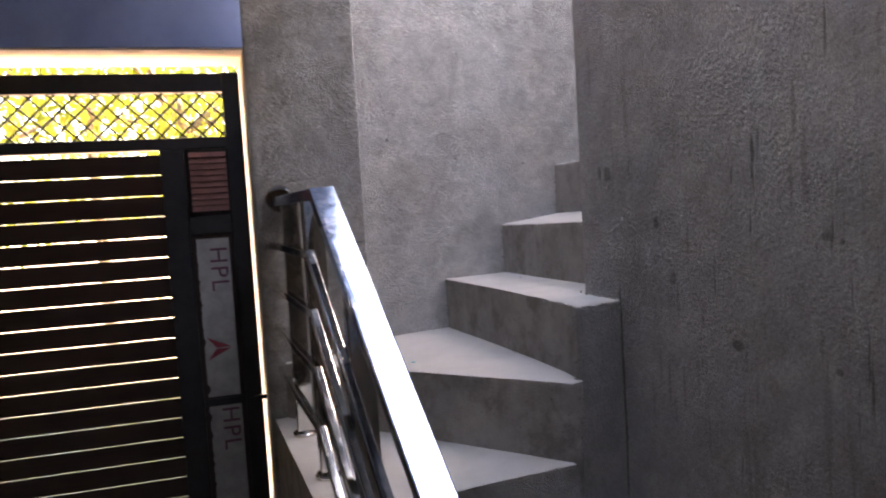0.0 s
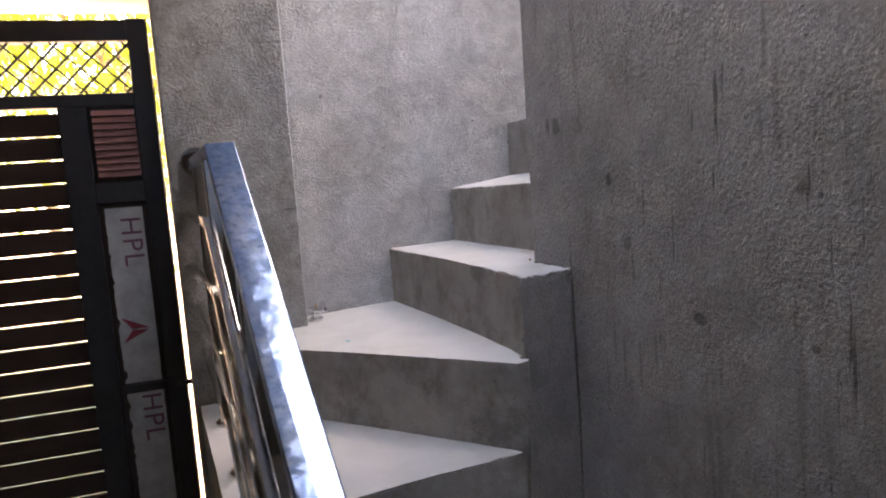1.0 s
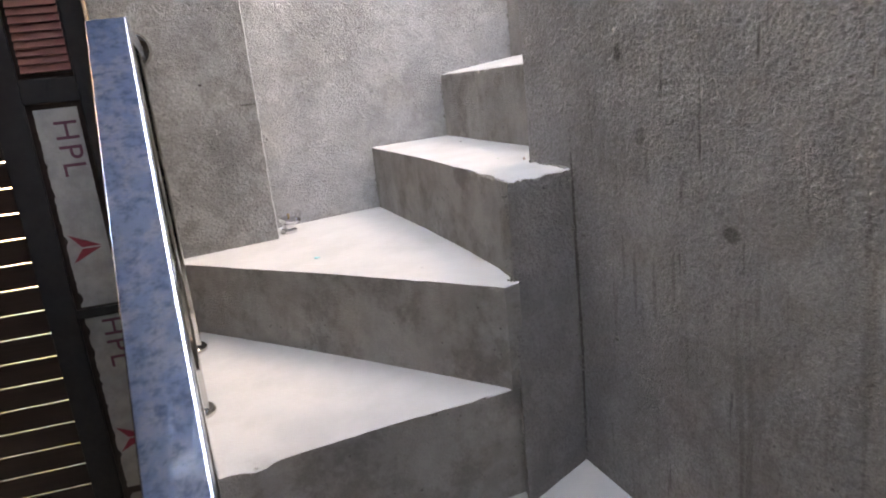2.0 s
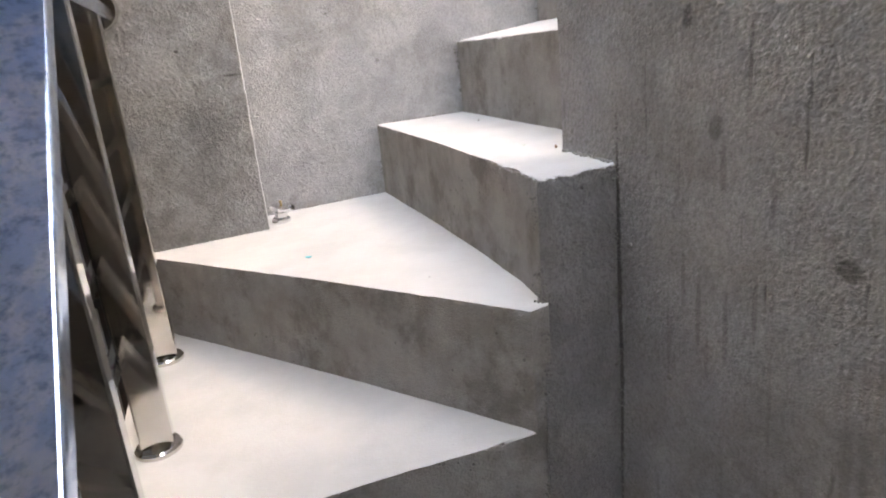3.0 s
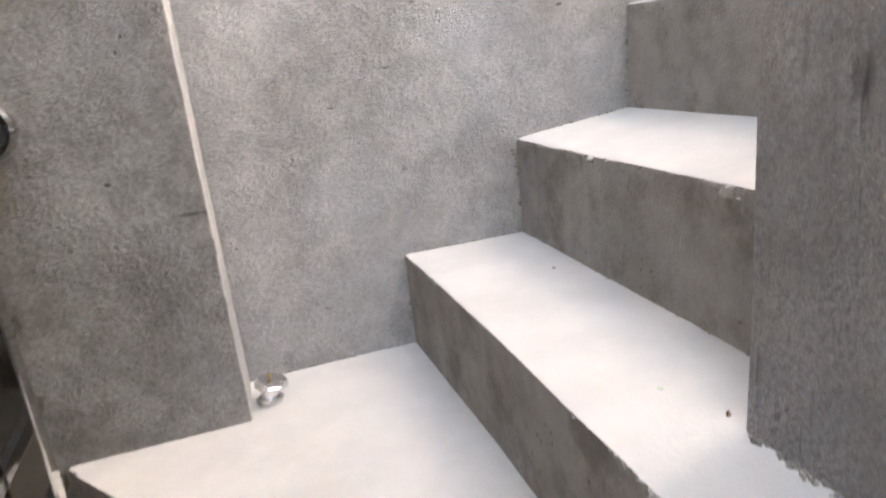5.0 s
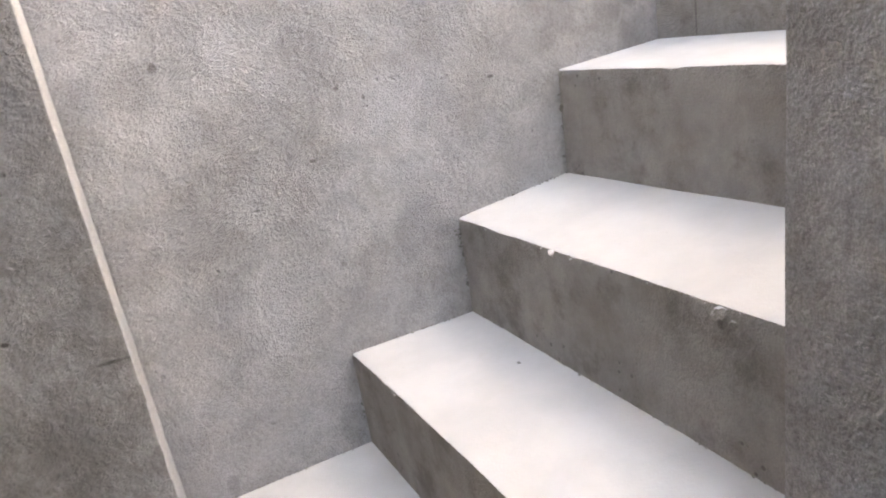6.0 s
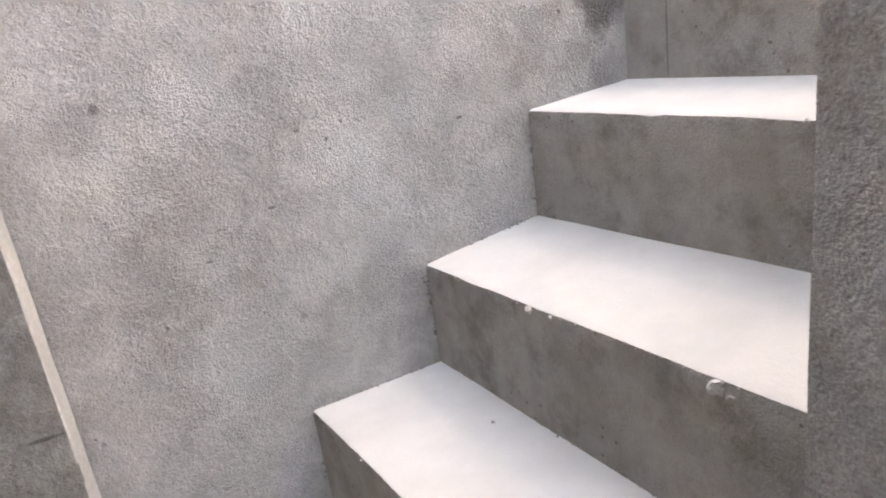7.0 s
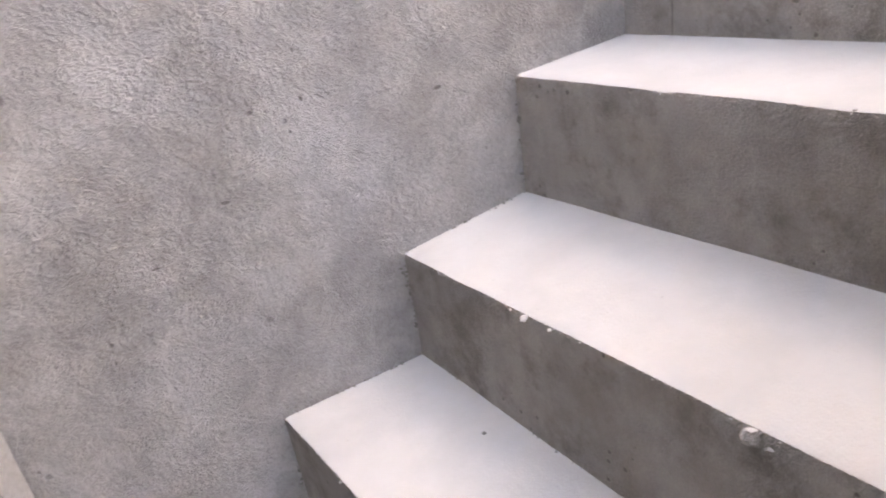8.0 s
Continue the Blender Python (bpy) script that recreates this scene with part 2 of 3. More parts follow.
GATE_METAL = simple("black_gate_paint", (0.010, 0.010, 0.013), (0.018, 0.018, 0.022), 0.5, 30)
GATE_BOARD = simple("dark_brown_laminate", (0.016, 0.009, 0.008), (0.028, 0.016, 0.014), 0.38, 18, stretch=(0.15, 1, 4))
LOUVRE = simple("maroon_louvre", (0.17, 0.075, 0.07), (0.24, 0.11, 0.10), 0.4, 25)
FILM = simple("grey_protective_film", (0.27, 0.28, 0.285), (0.38, 0.39, 0.395), 0.35, 22, bump=0.001)
RED_INK = simple("red_ink", (0.20, 0.02, 0.04), (0.26, 0.03, 0.055), 0.5)
PLUM_INK = simple("plum_ink", (0.10, 0.03, 0.06), (0.14, 0.045, 0.08), 0.5)
BLUE_PAINT = simple("blue_grey_paint", (0.22, 0.30, 0.55), (0.29, 0.38, 0.64), 0.8, 4)
CEILING = simple("pale_blue_paint", (0.42, 0.53, 0.76), (0.48, 0.60, 0.82), 0.8, 4)
CREAM = simple("cream_paint", (0.62, 0.52, 0.42), (0.70, 0.60, 0.50), 0.8, 6)
FLOOR_MAT = simple("grey_cement_floor", (0.18, 0.172, 0.16), (0.27, 0.255, 0.24), 0.8, 5, bump=0.002)
YARD = simple("dry_yard_soil", (0.40, 0.28, 0.20), (0.48, 0.35, 0.265), 0.95, 3, bump=0.01)
BARK = simple("bark", (0.10, 0.075, 0.05), (0.19, 0.14, 0.10), 0.9, 25, bump=0.01, stretch=(1, 1, 0.2))
ROOM = plaster("hall_plaster", (0.3, 0.29, 0.275), (0.42, 0.41, 0.39), 1.0)
# dark brown for unseen hall walls, so the steel mirrors little light
HALL = simple("dark_unseen_hall", (0.05, 0.044, 0.04), (0.085, 0.075, 0.07), 0.7, 5)
LIT_RETURN = simple("lit_pillar_return", (0.46, 0.452, 0.442), (0.64, 0.63, 0.615), 0.9, 180, bump=0.004)
BRASS = simple("brass", (0.34, 0.25, 0.13), (0.42, 0.31, 0.17), 0.3, 40, 1.0)
TURQUOISE = simple("turquoise_paint", (0.08, 0.42, 0.47), (0.12, 0.5, 0.55), 0.6)
SAGE = simple("green_grey_paint", (0.3, 0.38, 0.28), (0.38, 0.45, 0.34), 0.7)
RUST = simple("rust_red_mortar", (0.30, 0.17, 0.10), (0.38, 0.24, 0.16), 0.9)
LUMP = simple("grey_mortar", (0.17, 0.16, 0.145), (0.27, 0.26, 0.24), 0.95, 60, bump=0.003)


def leaf_material():
    k = Nodes("sunlit_leaf")
    k.bsdf.inputs["Transmission Weight"].default_value = 0.0
    rnd = k.tree.nodes.new("ShaderNodeNewGeometry").outputs["Random Per Island"]
    c = k.mix(rnd, (0.07, 0.12, 0.015), (0.18, 0.20, 0.02))
    k.done(c, 0.5)
    tr = k.tree.nodes.new("ShaderNodeBsdfTranslucent")
    k.link(k.mix(rnd, (0.19, 0.24, 0.02), (0.33, 0.32, 0.03)), tr.inputs[0])
    add = k.tree.nodes.new("ShaderNodeMixShader")
    add.inputs[0].default_value = 0.5
    k.link(k.bsdf.outputs[0], add.inputs[1])
    k.link(tr.outputs[0], add.inputs[2])
    k.link(add.outputs[0], k.tree.nodes["Material Output"].inputs[0])
    return k.mat


LEAF = leaf_material()


# ---- building helpers ----
def finish(name, bm, material, smooth=False):
    bmesh.ops.recalc_face_normals(bm, faces=bm.faces)
    me = bpy.data.meshes.new(name)
    bm.to_mesh(me)
    bm.free()
    me.materials.append(material)
    if smooth:
        me.shade_smooth()
        me.set_sharp_from_angle(angle=radians(32))
    return new(name, me)


def part(name, bm, material, parent, label="", smooth=False):
    ob = finish(name, bm, material, smooth)
    ob.parent = parent
    return tagged(ob, label)


def thing(name, label, category, place=(0, 0, 0), group="", kind=""):
    ob = new(name)
    ob.empty_display_size = 0.05
    ob.location = place
    return tagged(ob, label, category, group, kind)


def box(x0, x1, y0, y1, z0, z1, bevel=0.0):
    bm = bmesh.new()
    bmesh.ops.create_cube(bm, size=1, matrix=Matrix.LocRotScale(((x0 + x1) / 2, (y0 + y1) / 2, (z0 + z1) / 2), None, (x1 - x0, y1 - y0, z1 - z0)))
    if bevel:
        bmesh.ops.bevel(bm, geom=bm.edges[:], offset=bevel, segments=2, affect="EDGES", profile=0.5)
    return bm


def slice_up(bm, step, lo, hi, axes="xyz"):
    """Cuts all faces along a grid so that they can be made uneven."""
    for i, ax in enumerate("xyz"):
        if ax not in axes:
            continue
        n = max(1, round((hi[i] - lo[i]) / step))
        for j in range(1, n):
            co = [0, 0, 0]
            co[i] = lo[i] + (hi[i] - lo[i]) * j / n
            no = [0, 0, 0]
            no[i] = 1
            bmesh.ops.bisect_plane(bm, geom=bm.verts[:] + bm.edges[:] + bm.faces[:], dist=1e-6, plane_co=co, plane_no=no)


def uneven(bm, low=0.0022, high=0.0007):
    for v in bm.verts:
        p = v.co.copy()
        v.co += noise.noise_vector(p * 5) * low + noise.noise_vector(p * 37) * high


def rough_wall(name, x0, x1, y0, y1, z0, z1, material, label, step=0.05, bevel=0.006, cut=None, skew=0.0):
    """A plastered wall block with slightly wavy faces and worn corners; cut bounds the part that is finely sliced."""
    bm = box(x0, x1, y0, y1, z0, z1, bevel)
    lo, hi = cut if cut else ((x0, y0, z0), (x1, y1, z1))
    slice_up(bm, step, lo, hi)
    for v in bm.verts:
        v.co.x += (y1 - v.co.y) * skew
    uneven(bm)
    return tagged(finish(name, bm, material, True), label, "wall", kind="structure")


def prism(poly, z0, top):
    """An upright block over a plan outline; top gives the height at (x, y)."""
    bm = bmesh.new()
    lower = [bm.verts.new((x, y, z0)) for x, y in poly]
    upper = [bm.verts.new((x, y, top(x, y))) for x, y in poly]
    n = len(poly)
    bm.faces.new(lower[::-1])
    bm.faces.new(upper)
    for i in range(n):
        bm.faces.new((lower[i], lower[(i + 1) % n], upper[(i + 1) % n], upper[i]))
    return bm


def seg_dist(p, a, b):
    ab, ap = (b[0] - a[0], b[1] - a[1]), (p[0] - a[0], p[1] - a[1])
    k = max(0.0, min(1.0, (ap[0] * ab[0] + ap[1] * ab[1]) / (ab[0] ** 2 + ab[1] ** 2 + 1e-12)))
    return math.hypot(ap[0] - ab[0] * k, ap[1] - ab[1] * k)


def step_block(parent, poly, nose, z0, top, fine=0.025, cut_from=None, chips=()):
    """One cement step. nose: how many of the outline's first points run along the worn front edge."""
    bm = prism(poly, z0, top)
    bm.edges.ensure_lookup_table()
    edge = poly[:nose]
    pick = []
    for e in bm.edges:
        a, b = e.verts
        if all(abs(v.co.z - top(v.co.x, v.co.y)) < 1e-5 for v in e.verts) and all(min(math.hypot(v.co.x - q[0], v.co.y - q[1]) for q in edge) < 1e-5 for v in e.verts):
            pick.append(e)
    bmesh.ops.bevel(bm, geom=pick, offset=0.007, segments=2, affect="EDGES", profile=0.6)
    xs, ys = [p[0] for p in poly], [p[1] for p in poly]
    slice_up(bm, fine, (min(xs), min(ys), cut_from if cut_from is not None else z0), (max(xs), max(ys), max(top(x, y) for x, y in poly)))
    cx, cy = sum(xs) / len(xs), sum(ys) / len(ys)
    for v in bm.verts:
        p = v.co.copy()
        v.co += noise.noise_vector(p * 6) * 0.0012 + noise.noise_vector(p * 40) * 0.0005
        d = min(seg_dist(p, edge[i], edge[i + 1]) for i in range(len(edge) - 1)) if len(edge) > 1 else 1.0
        if d < 0.016 and top(p.x, p.y) - p.z < 0.02:
            chip = max(0.0, noise.noise(p * 22 + Vector((3, 1, 7))) - 0.4) * 0.009 + max(0.0, noise.noise(p * 55)) * 0.0015
            for qx, qy, qr, depth in chips:
                chip += depth * max(0.0, 1 - math.hypot(p.x - qx, p.y - qy) / qr) * (0.7 + 0.6 * noise.noise(p * 90))
            v.co.z -= chip
            v.co += (Vector((cx, cy, p.z)) - p).normalized() * chip * 0.5
    for v in bm.verts:
        if top(v.co.x, v.co.y) - v.co.z < 0.004:
            v.co.z += 0.0008 * noise.noise(v.co * 3)
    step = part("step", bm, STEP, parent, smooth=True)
    if fine <= 0.03 and len(edge) > 1:
        rng = random.Random(round(poly[0][0] * 1e4))
        crumbs = bmesh.new()
        for a, b in zip(edge, edge[1:]):
            n = int(math.hypot(b[0] - a[0], b[1] - a[1]) * 45)
            for _ in range(n):
                t = rng.random()
                x, y = a[0] + (b[0] - a[0]) * t, a[1] + (b[1] - a[1]) * t
                if noise.noise(Vector((x * 9, y * 9, z0))) < -0.05:
                    continue
                r = rng.choice((0.0007, 0.0009, 0.0012)) * rng.uniform(0.8, 1.3)
                m = Matrix.Translation((x + (cx - x) * 0.004, y + (cy - y) * 0.004, top(x, y) - rng.uniform(0.002, 0.005)))
                bmesh.ops.create_icosphere(crumbs, subdivisions=1, radius=r, matrix=m @ Matrix.Diagonal((rng.uniform(1, 2.2), rng.uniform(1, 2.2), rng.uniform(0.6, 1.1), 1)))
        for x, y, r, depth in chips:
            for _ in range(4):
                m = Matrix.Translation((x + (cx - x) * 0.01 + rng.gauss(0, 0.003), y + (cy - y) * 0.01 + rng.gauss(0, 0.003), top(x, y) - rng.uniform(0.002, 0.006)))
                bmesh.ops.create_icosphere(crumbs, subdivisions=1, radius=rng.uniform(0.001, 0.002), matrix=m)
        tagged(part("crumbled_edge", crumbs, STEP, step, "crumbly mortar along the worn edge"), kind="stuff")
    return step


def tube(points, w, h, bevel=0.002, side=(1, 0, 0)):
    """A square tube swept along points, mitred at the bends; w is its width to the side, h its height."""
    bm = bmesh.new()
    pts = [Vector(p) for p in points]
    rings = []
    for i, p in enumerate(pts):
        a = (p - pts[i - 1]).normalized() if i else None
        b = (pts[i + 1] - p).normalized() if i < len(pts) - 1 else None
        t = (a + b).normalized() if a and b else (a or b)
        s = Vector(side)
        s = (s - t * s.dot(t)).normalized()
        u = s.cross(t).normalized()
        k = 1.0 / max(0.3, t.dot(b)) if a and b else 1.0
        rings.append([bm.verts.new(p + s * sx * w / 2 + u * su * h / 2 * k) for sx, su in ((-1, -1), (1, -1), (1, 1), (-1, 1))])
    long_edges = []
    for r, q in zip(rings, rings[1:]):
        for j in range(4):
            bm.faces.new((r[j], r[(j + 1) % 4], q[(j + 1) % 4], q[j]))
    bm.faces.new(rings[0][::-1])
    bm.faces.new(rings[-1])
    for r, q in zip(rings, rings[1:]):
        for j in range(4):
            long_edges.append(bm.edges.get((r[j], q[j])))
    if bevel:
        bmesh.ops.bevel(bm, geom=long_edges, offset=bevel, segments=3, affect="EDGES", profile=0.5)
    return bm


def lathe(profile, m, segments=32):
    """A turned shape: profile of (radius, height), placed by the matrix m."""
    bm = bmesh.new()
    rings = []
    for r, z in profile:
        rings.append([bm.verts.new((r * math.cos(2 * math.pi * i / segments), r * math.sin(2 * math.pi * i / segments), z)) for i in range(segments)])
    for a, b in zip(rings, rings[1:]):
        for i in range(segments):
            bm.faces.new((a[i], a[(i + 1) % segments], b[(i + 1) % segments], b[i]))
    bm.faces.new(rings[0][::-1])
    bm.faces.new(rings[-1])
    bmesh.ops.transform(bm, matrix=m, verts=bm.verts)
    return bm


def lump(place, size, seed=0, squash=0.7):
    bm = bmesh.new()
    bmesh.ops.create_icosphere(bm, subdivisions=2, radius=size)
    for v in bm.verts:
        v.co *= 1 + 0.45 * noise.noise(v.co * (1.1 / size) + Vector((seed * 5.3, seed, 0)))
        v.co.z *= squash
    bmesh.ops.translate(bm, vec=place, verts=bm.verts)
    return bm


# ---- structure ----
WALL_X, WALL_END, BACK_Y, PILLAR_Y = 1.106, 1.591, 2.239, 2.104
SKEW = 0.11
# wall tops out of view, set by how much sun and sky they block
TOP, TOP_EAST, TOP_LOW = 4.0, 5.2, 3.1


def side_x(y):
    """The side wall stands a little askew."""
    return WALL_X + (WALL_END - y) * SKEW



rough_wall("wall_side", WALL_X, 1.236, -1.92, WALL_END, 0, TOP_LOW, SIDE, "bare grey cement-plastered wall beside the lower steps", 0.04, cut=((WALL_X, 0.4, 0.8), (1.236, WALL_END, 2.4)), skew=SKEW)
rough_wall("wall_inner", 1.239, 3.4, 1.46, WALL_END, 0, TOP_LOW + 0.01, SIDE, "bare plastered wall beside the upper steps", 0.1, cut=((1.239, 1.46, 1.4), (2.2, WALL_END, 2.6)))
rough_wall("wall_back", 0.629, 3.4, BACK_Y, 2.42, 0, TOP, BACK, "mottled grey cement-plastered wall behind the winding steps", 0.05, cut=((0.629, BACK_Y, 1.1), (2.2, 2.42, 2.8)))
bm = prism([(0.326, PILLAR_Y), (0.643, PILLAR_Y), (0.631, BACK_Y), (0.631, 2.42), (0.300, 2.42)], 0, lambda x, y: TOP)
bmesh.ops.bevel(bm, geom=[e for e in bm.edges if abs(e.verts[0].co.z - e.verts[1].co.z) > 1 and e.verts[0].co.y < 2.2], offset=0.004, segments=3, affect="EDGES", profile=0.5)
slice_up(bm, 0.025, (0.326, PILLAR_Y, 1.0), (0.643, 2.42, 2.6))
uneven(bm, 0.002, 0.0012)
pillar = finish("pillar", bm, PILLAR, True)
# the return towards the stairs is paler: its light is painted in
pillar.data.materials.append(LIT_RETURN)
for f in pillar.data.polygons:
    if f.normal.x > 0.55 and f.center.y > PILLAR_Y:
        f.material_index = 1
tagged(pillar, "dark grey plastered pillar between gate and stairs", "pillar", kind="structure")
rough_wall("wall_end", 3.4, 3.52, 1.46, 2.42, 0, TOP_EAST, ROOM, "unseen end wall at the top of the stairs, raised to block the sun", 0.3)
# an opening added in the unseen west wall to let side light in
W0, W1, W2, W3 = -1.3, -0.9, 1.6, 2.1
rough_wall("wall_south", -2.72, 1.47, -1.92, -1.8, 0, 2.75, HALL, "unseen hall wall, dark brown to keep reflections dark", 0.4)
rough_wall("wall_west", -2.72, -2.6, W1, 2.42, 0, 2.75, HALL, "unseen hall wall, dark brown to keep reflections dark", 0.4)
rough_wall("wall_west_far", -2.72, -2.6, -1.8, W0, 0, 2.75, HALL, "unseen hall wall, dark brown to keep reflections dark", 0.4)
rough_wall("wall_west_sill", -2.72, -2.6, W0, W1, 0, W2, HALL, "unseen dark hall wall under an opening added for side light", 0.4)
rough_wall("wall_west_lintel", -2.72, -2.6, W0, W1, W3, 2.75, HALL, "unseen dark hall wall over an opening added for side light", 0.4)
rough_wall("wall_gate_side", -2.6, -1.3, PILLAR_Y, 2.42, 0, 2.75, HALL, "unseen wall beside the gate, dark brown like the hall", 0.3)
rough_wall("beam", -1.3, 0.326, PILLAR_Y, 2.335, 2.168, 2.75, BLUE_PAINT, "blue-grey painted beam over the gate", 0.1, 0.004)
tagged(finish("beam_soffit", box(-1.3, 0.326, PILLAR_Y + 0.006, 2.330, 2.162, 2.1685), CREAM), "cream-painted underside of the beam", "trim", kind="structure")
tagged(finish("pillar_reveal", prism([(0.3225, PILLAR_Y + 0.012), (0.329, PILLAR_Y + 0.012), (0.303, 2.418), (0.2965, 2.418)], 0, lambda x, y: 2.161), CREAM), "cream-painted reveal of the gateway", "trim", kind="structure")
tagged(finish("floor", box(-2.6, 1.45, -1.8, 2.42, -0.12, 0), FLOOR_MAT), "grey cement floor of the entrance hall", "floor", kind="structure")
OPEN_X, OPEN_Y = 0.66, 0.05
tagged(finish("ceiling", box(-2.72, OPEN_X, -1.92, PILLAR_Y, 2.75, 2.9), CEILING), "pale blue-grey painted ceiling slab", "ceiling", kind="structure")
tagged(finish("ceiling_over_steps", box(OPEN_X, 1.30, -1.92, OPEN_Y, 2.75, 2.9), CEILING), "pale blue-grey painted ceiling slab", "ceiling", kind="structure")
rough_wall("wall_shaft_west", OPEN_X - 0.12, OPEN_X, OPEN_Y, PILLAR_Y, 2.9, TOP_LOW, ROOM, "unseen rim wall of the open stairwell, limiting its sky light", 0.4)
rough_wall("wall_shaft_south", OPEN_X - 0.12, 1.31, OPEN_Y - 0.12, OPEN_Y, 2.9, TOP_LOW, ROOM, "unseen rim wall of the open stairwell, limiting its sky light", 0.4)

# ---- the staircase ----
stairs = thing("staircase", "bare cement winding staircase with dusty treads toned paler than the risers", "stairs")


def left_edge(y):
    return 0.342 + (2.069 - y) * 0.105


fronts = [0.355, 0.56, 0.765, 0.97, 1.175]
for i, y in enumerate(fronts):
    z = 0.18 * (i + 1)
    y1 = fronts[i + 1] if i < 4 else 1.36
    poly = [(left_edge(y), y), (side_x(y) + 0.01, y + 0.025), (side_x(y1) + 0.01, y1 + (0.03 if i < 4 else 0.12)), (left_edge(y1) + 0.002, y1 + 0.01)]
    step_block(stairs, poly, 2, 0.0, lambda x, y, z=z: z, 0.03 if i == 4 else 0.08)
# three winders round the newel
step_block(stairs, [(left_edge(1.33), 1.335), (0.562, 1.362), (0.748, 1.380), (0.87, 1.386), (0.985, 1.397), (1.03, 1.45), (0.80, 1.638), (0.41, 2.11), (left_edge(2.11), 2.11)],
           5, 0.0, lambda x, y: 1.081 + (x - 0.4) * 0.032, cut_from=0.85, fine=0.016, chips=((0.55, 1.36, 0.035, 0.014), (0.9, 1.389, 0.02, 0.004)))
step_block(stairs, [(0.375, 2.106), (0.401, 2.069), (0.706, 1.719), (0.907, 1.477), (0.973, 1.396), (1.0, 1.402), (1.02, 1.44), (0.99, 1.75), (0.94, 2.249), (0.632, 2.249), (0.632, 2.11), (0.385, 2.11)],
           6, 0.0, lambda x, y: 1.246 + (x - 0.396) * 0.055, cut_from=1.0, fine=0.016, chips=((0.86, 1.533, 0.02, 0.0025), (0.64, 1.796, 0.015, 0.003)))
newel = step_block(stairs, [(0.919, 2.249), (0.966, 1.875), (0.983, 1.70), (0.998, 1.57), (1.006, 1.50), (1.0055, 1.455), (1.003, 1.428), (1.022, 1.427), (1.13, 1.447), (1.13, 1.60), (1.22, 1.57), (1.15, 2.249)],
           9, 0.0, lambda x, y: 1.438 + (x - 0.92) * 0.03, cut_from=0.85, chips=((1.004, 1.43, 0.025, 0.004), (1.045, 1.432, 0.03, 0.005), (1.1, 1.442, 0.02, 0.005), (1.0, 1.55, 0.03, 0.004), (1.005, 1.49, 0.03, 0.004)), fine=0.012)
# the newel leans out towards its foot; its front's shade is painted as darker plaster
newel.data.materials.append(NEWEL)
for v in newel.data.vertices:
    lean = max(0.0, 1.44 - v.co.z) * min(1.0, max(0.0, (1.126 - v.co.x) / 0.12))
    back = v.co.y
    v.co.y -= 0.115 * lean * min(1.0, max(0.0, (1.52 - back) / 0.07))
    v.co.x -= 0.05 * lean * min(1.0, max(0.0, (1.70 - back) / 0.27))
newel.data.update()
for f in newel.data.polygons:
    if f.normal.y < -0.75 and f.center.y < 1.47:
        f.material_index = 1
# the upper flight
uppers = [(1.129, 1.199, 1.606, 1.612), (1.332, 1.398, 1.800, 1.802), (1.527, 1.577, 1.985, 1.985), (1.73, 1.76, 2.165, 2.165), (1.935, 1.945, 2.345, 2.345), (2.14, 2.14, 2.525, 2.525)]
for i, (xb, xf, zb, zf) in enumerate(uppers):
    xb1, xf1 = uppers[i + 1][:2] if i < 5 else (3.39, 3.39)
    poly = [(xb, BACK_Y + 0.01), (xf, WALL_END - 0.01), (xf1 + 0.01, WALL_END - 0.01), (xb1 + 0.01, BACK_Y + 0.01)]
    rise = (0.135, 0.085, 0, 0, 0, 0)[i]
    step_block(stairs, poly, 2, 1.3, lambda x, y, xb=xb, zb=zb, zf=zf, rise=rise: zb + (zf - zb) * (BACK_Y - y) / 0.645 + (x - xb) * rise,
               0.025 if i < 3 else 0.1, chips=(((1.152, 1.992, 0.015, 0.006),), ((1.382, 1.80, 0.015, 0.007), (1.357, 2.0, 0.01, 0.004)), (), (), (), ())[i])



def crumbled_line(a, b, count, size, seed, spread=0.003, material=LUMP, label="rough dark mortar crumbs along the joint"):
    """Rough mortar left along a joint or a broken corner."""
    rng = random.Random(seed)
    bm = bmesh.new()
    a, b = Vector(a), Vector(b)
    for _ in range(count):
        p = a.lerp(b, rng.random())
        if noise.noise(p * 23) < -0.15:
            continue
        m = Matrix.Translation(p + Vector((rng.gauss(0, spread), rng.gauss(0, spread), 0)))
        m = m @ Euler((rng.uniform(0, 3), rng.uniform(0, 3), rng.uniform(0, 3))).to_matrix().to_4x4()
        bmesh.ops.create_icosphere(bm, subdivisions=1, radius=size * rng.uniform(0.5, 1.3), matrix=m @ Matrix.Diagonal((1, rng.uniform(0.6, 1), rng.uniform(1, 2.2), 1)))
    tagged(part("crumbled_joint", bm, material, stairs, label), kind="stuff")


crumbled_line((0.996, 1.413, 1.28), (1.004, 1.430, 1.425), 110, 0.0019, 1, 0.004)
crumbled_line((0.982, 1.382, 0.95), (0.995, 1.404, 1.265), 100, 0.0018, 2, 0.0035)
crumbled_line((1.122, 1.444, 0.95), (1.122, 1.444, 1.43), 150, 0.0021, 3, 0.004)
crumbled_line((1.128, 2.237, 1.45), (1.128, 2.237, 1.60), 55, 0.0018, 4)
crumbled_line((0.919, 2.237, 1.28), (0.919, 2.237, 1.43), 55, 0.0018, 5)
crumbled_line((1.331, 2.237, 1.64), (1.331, 2.237, 1.795), 50, 0.0018, 6)
crumbled_line((1.118, 1.597, 1.443), (1.19, 1.597, 1.446), 30, 0.0018, 7, 0.002)
crumbled_line((1.118, 1.45, 1.444), (1.104, 1.59, 1.444), 90, 0.002, 8, 0.0025)
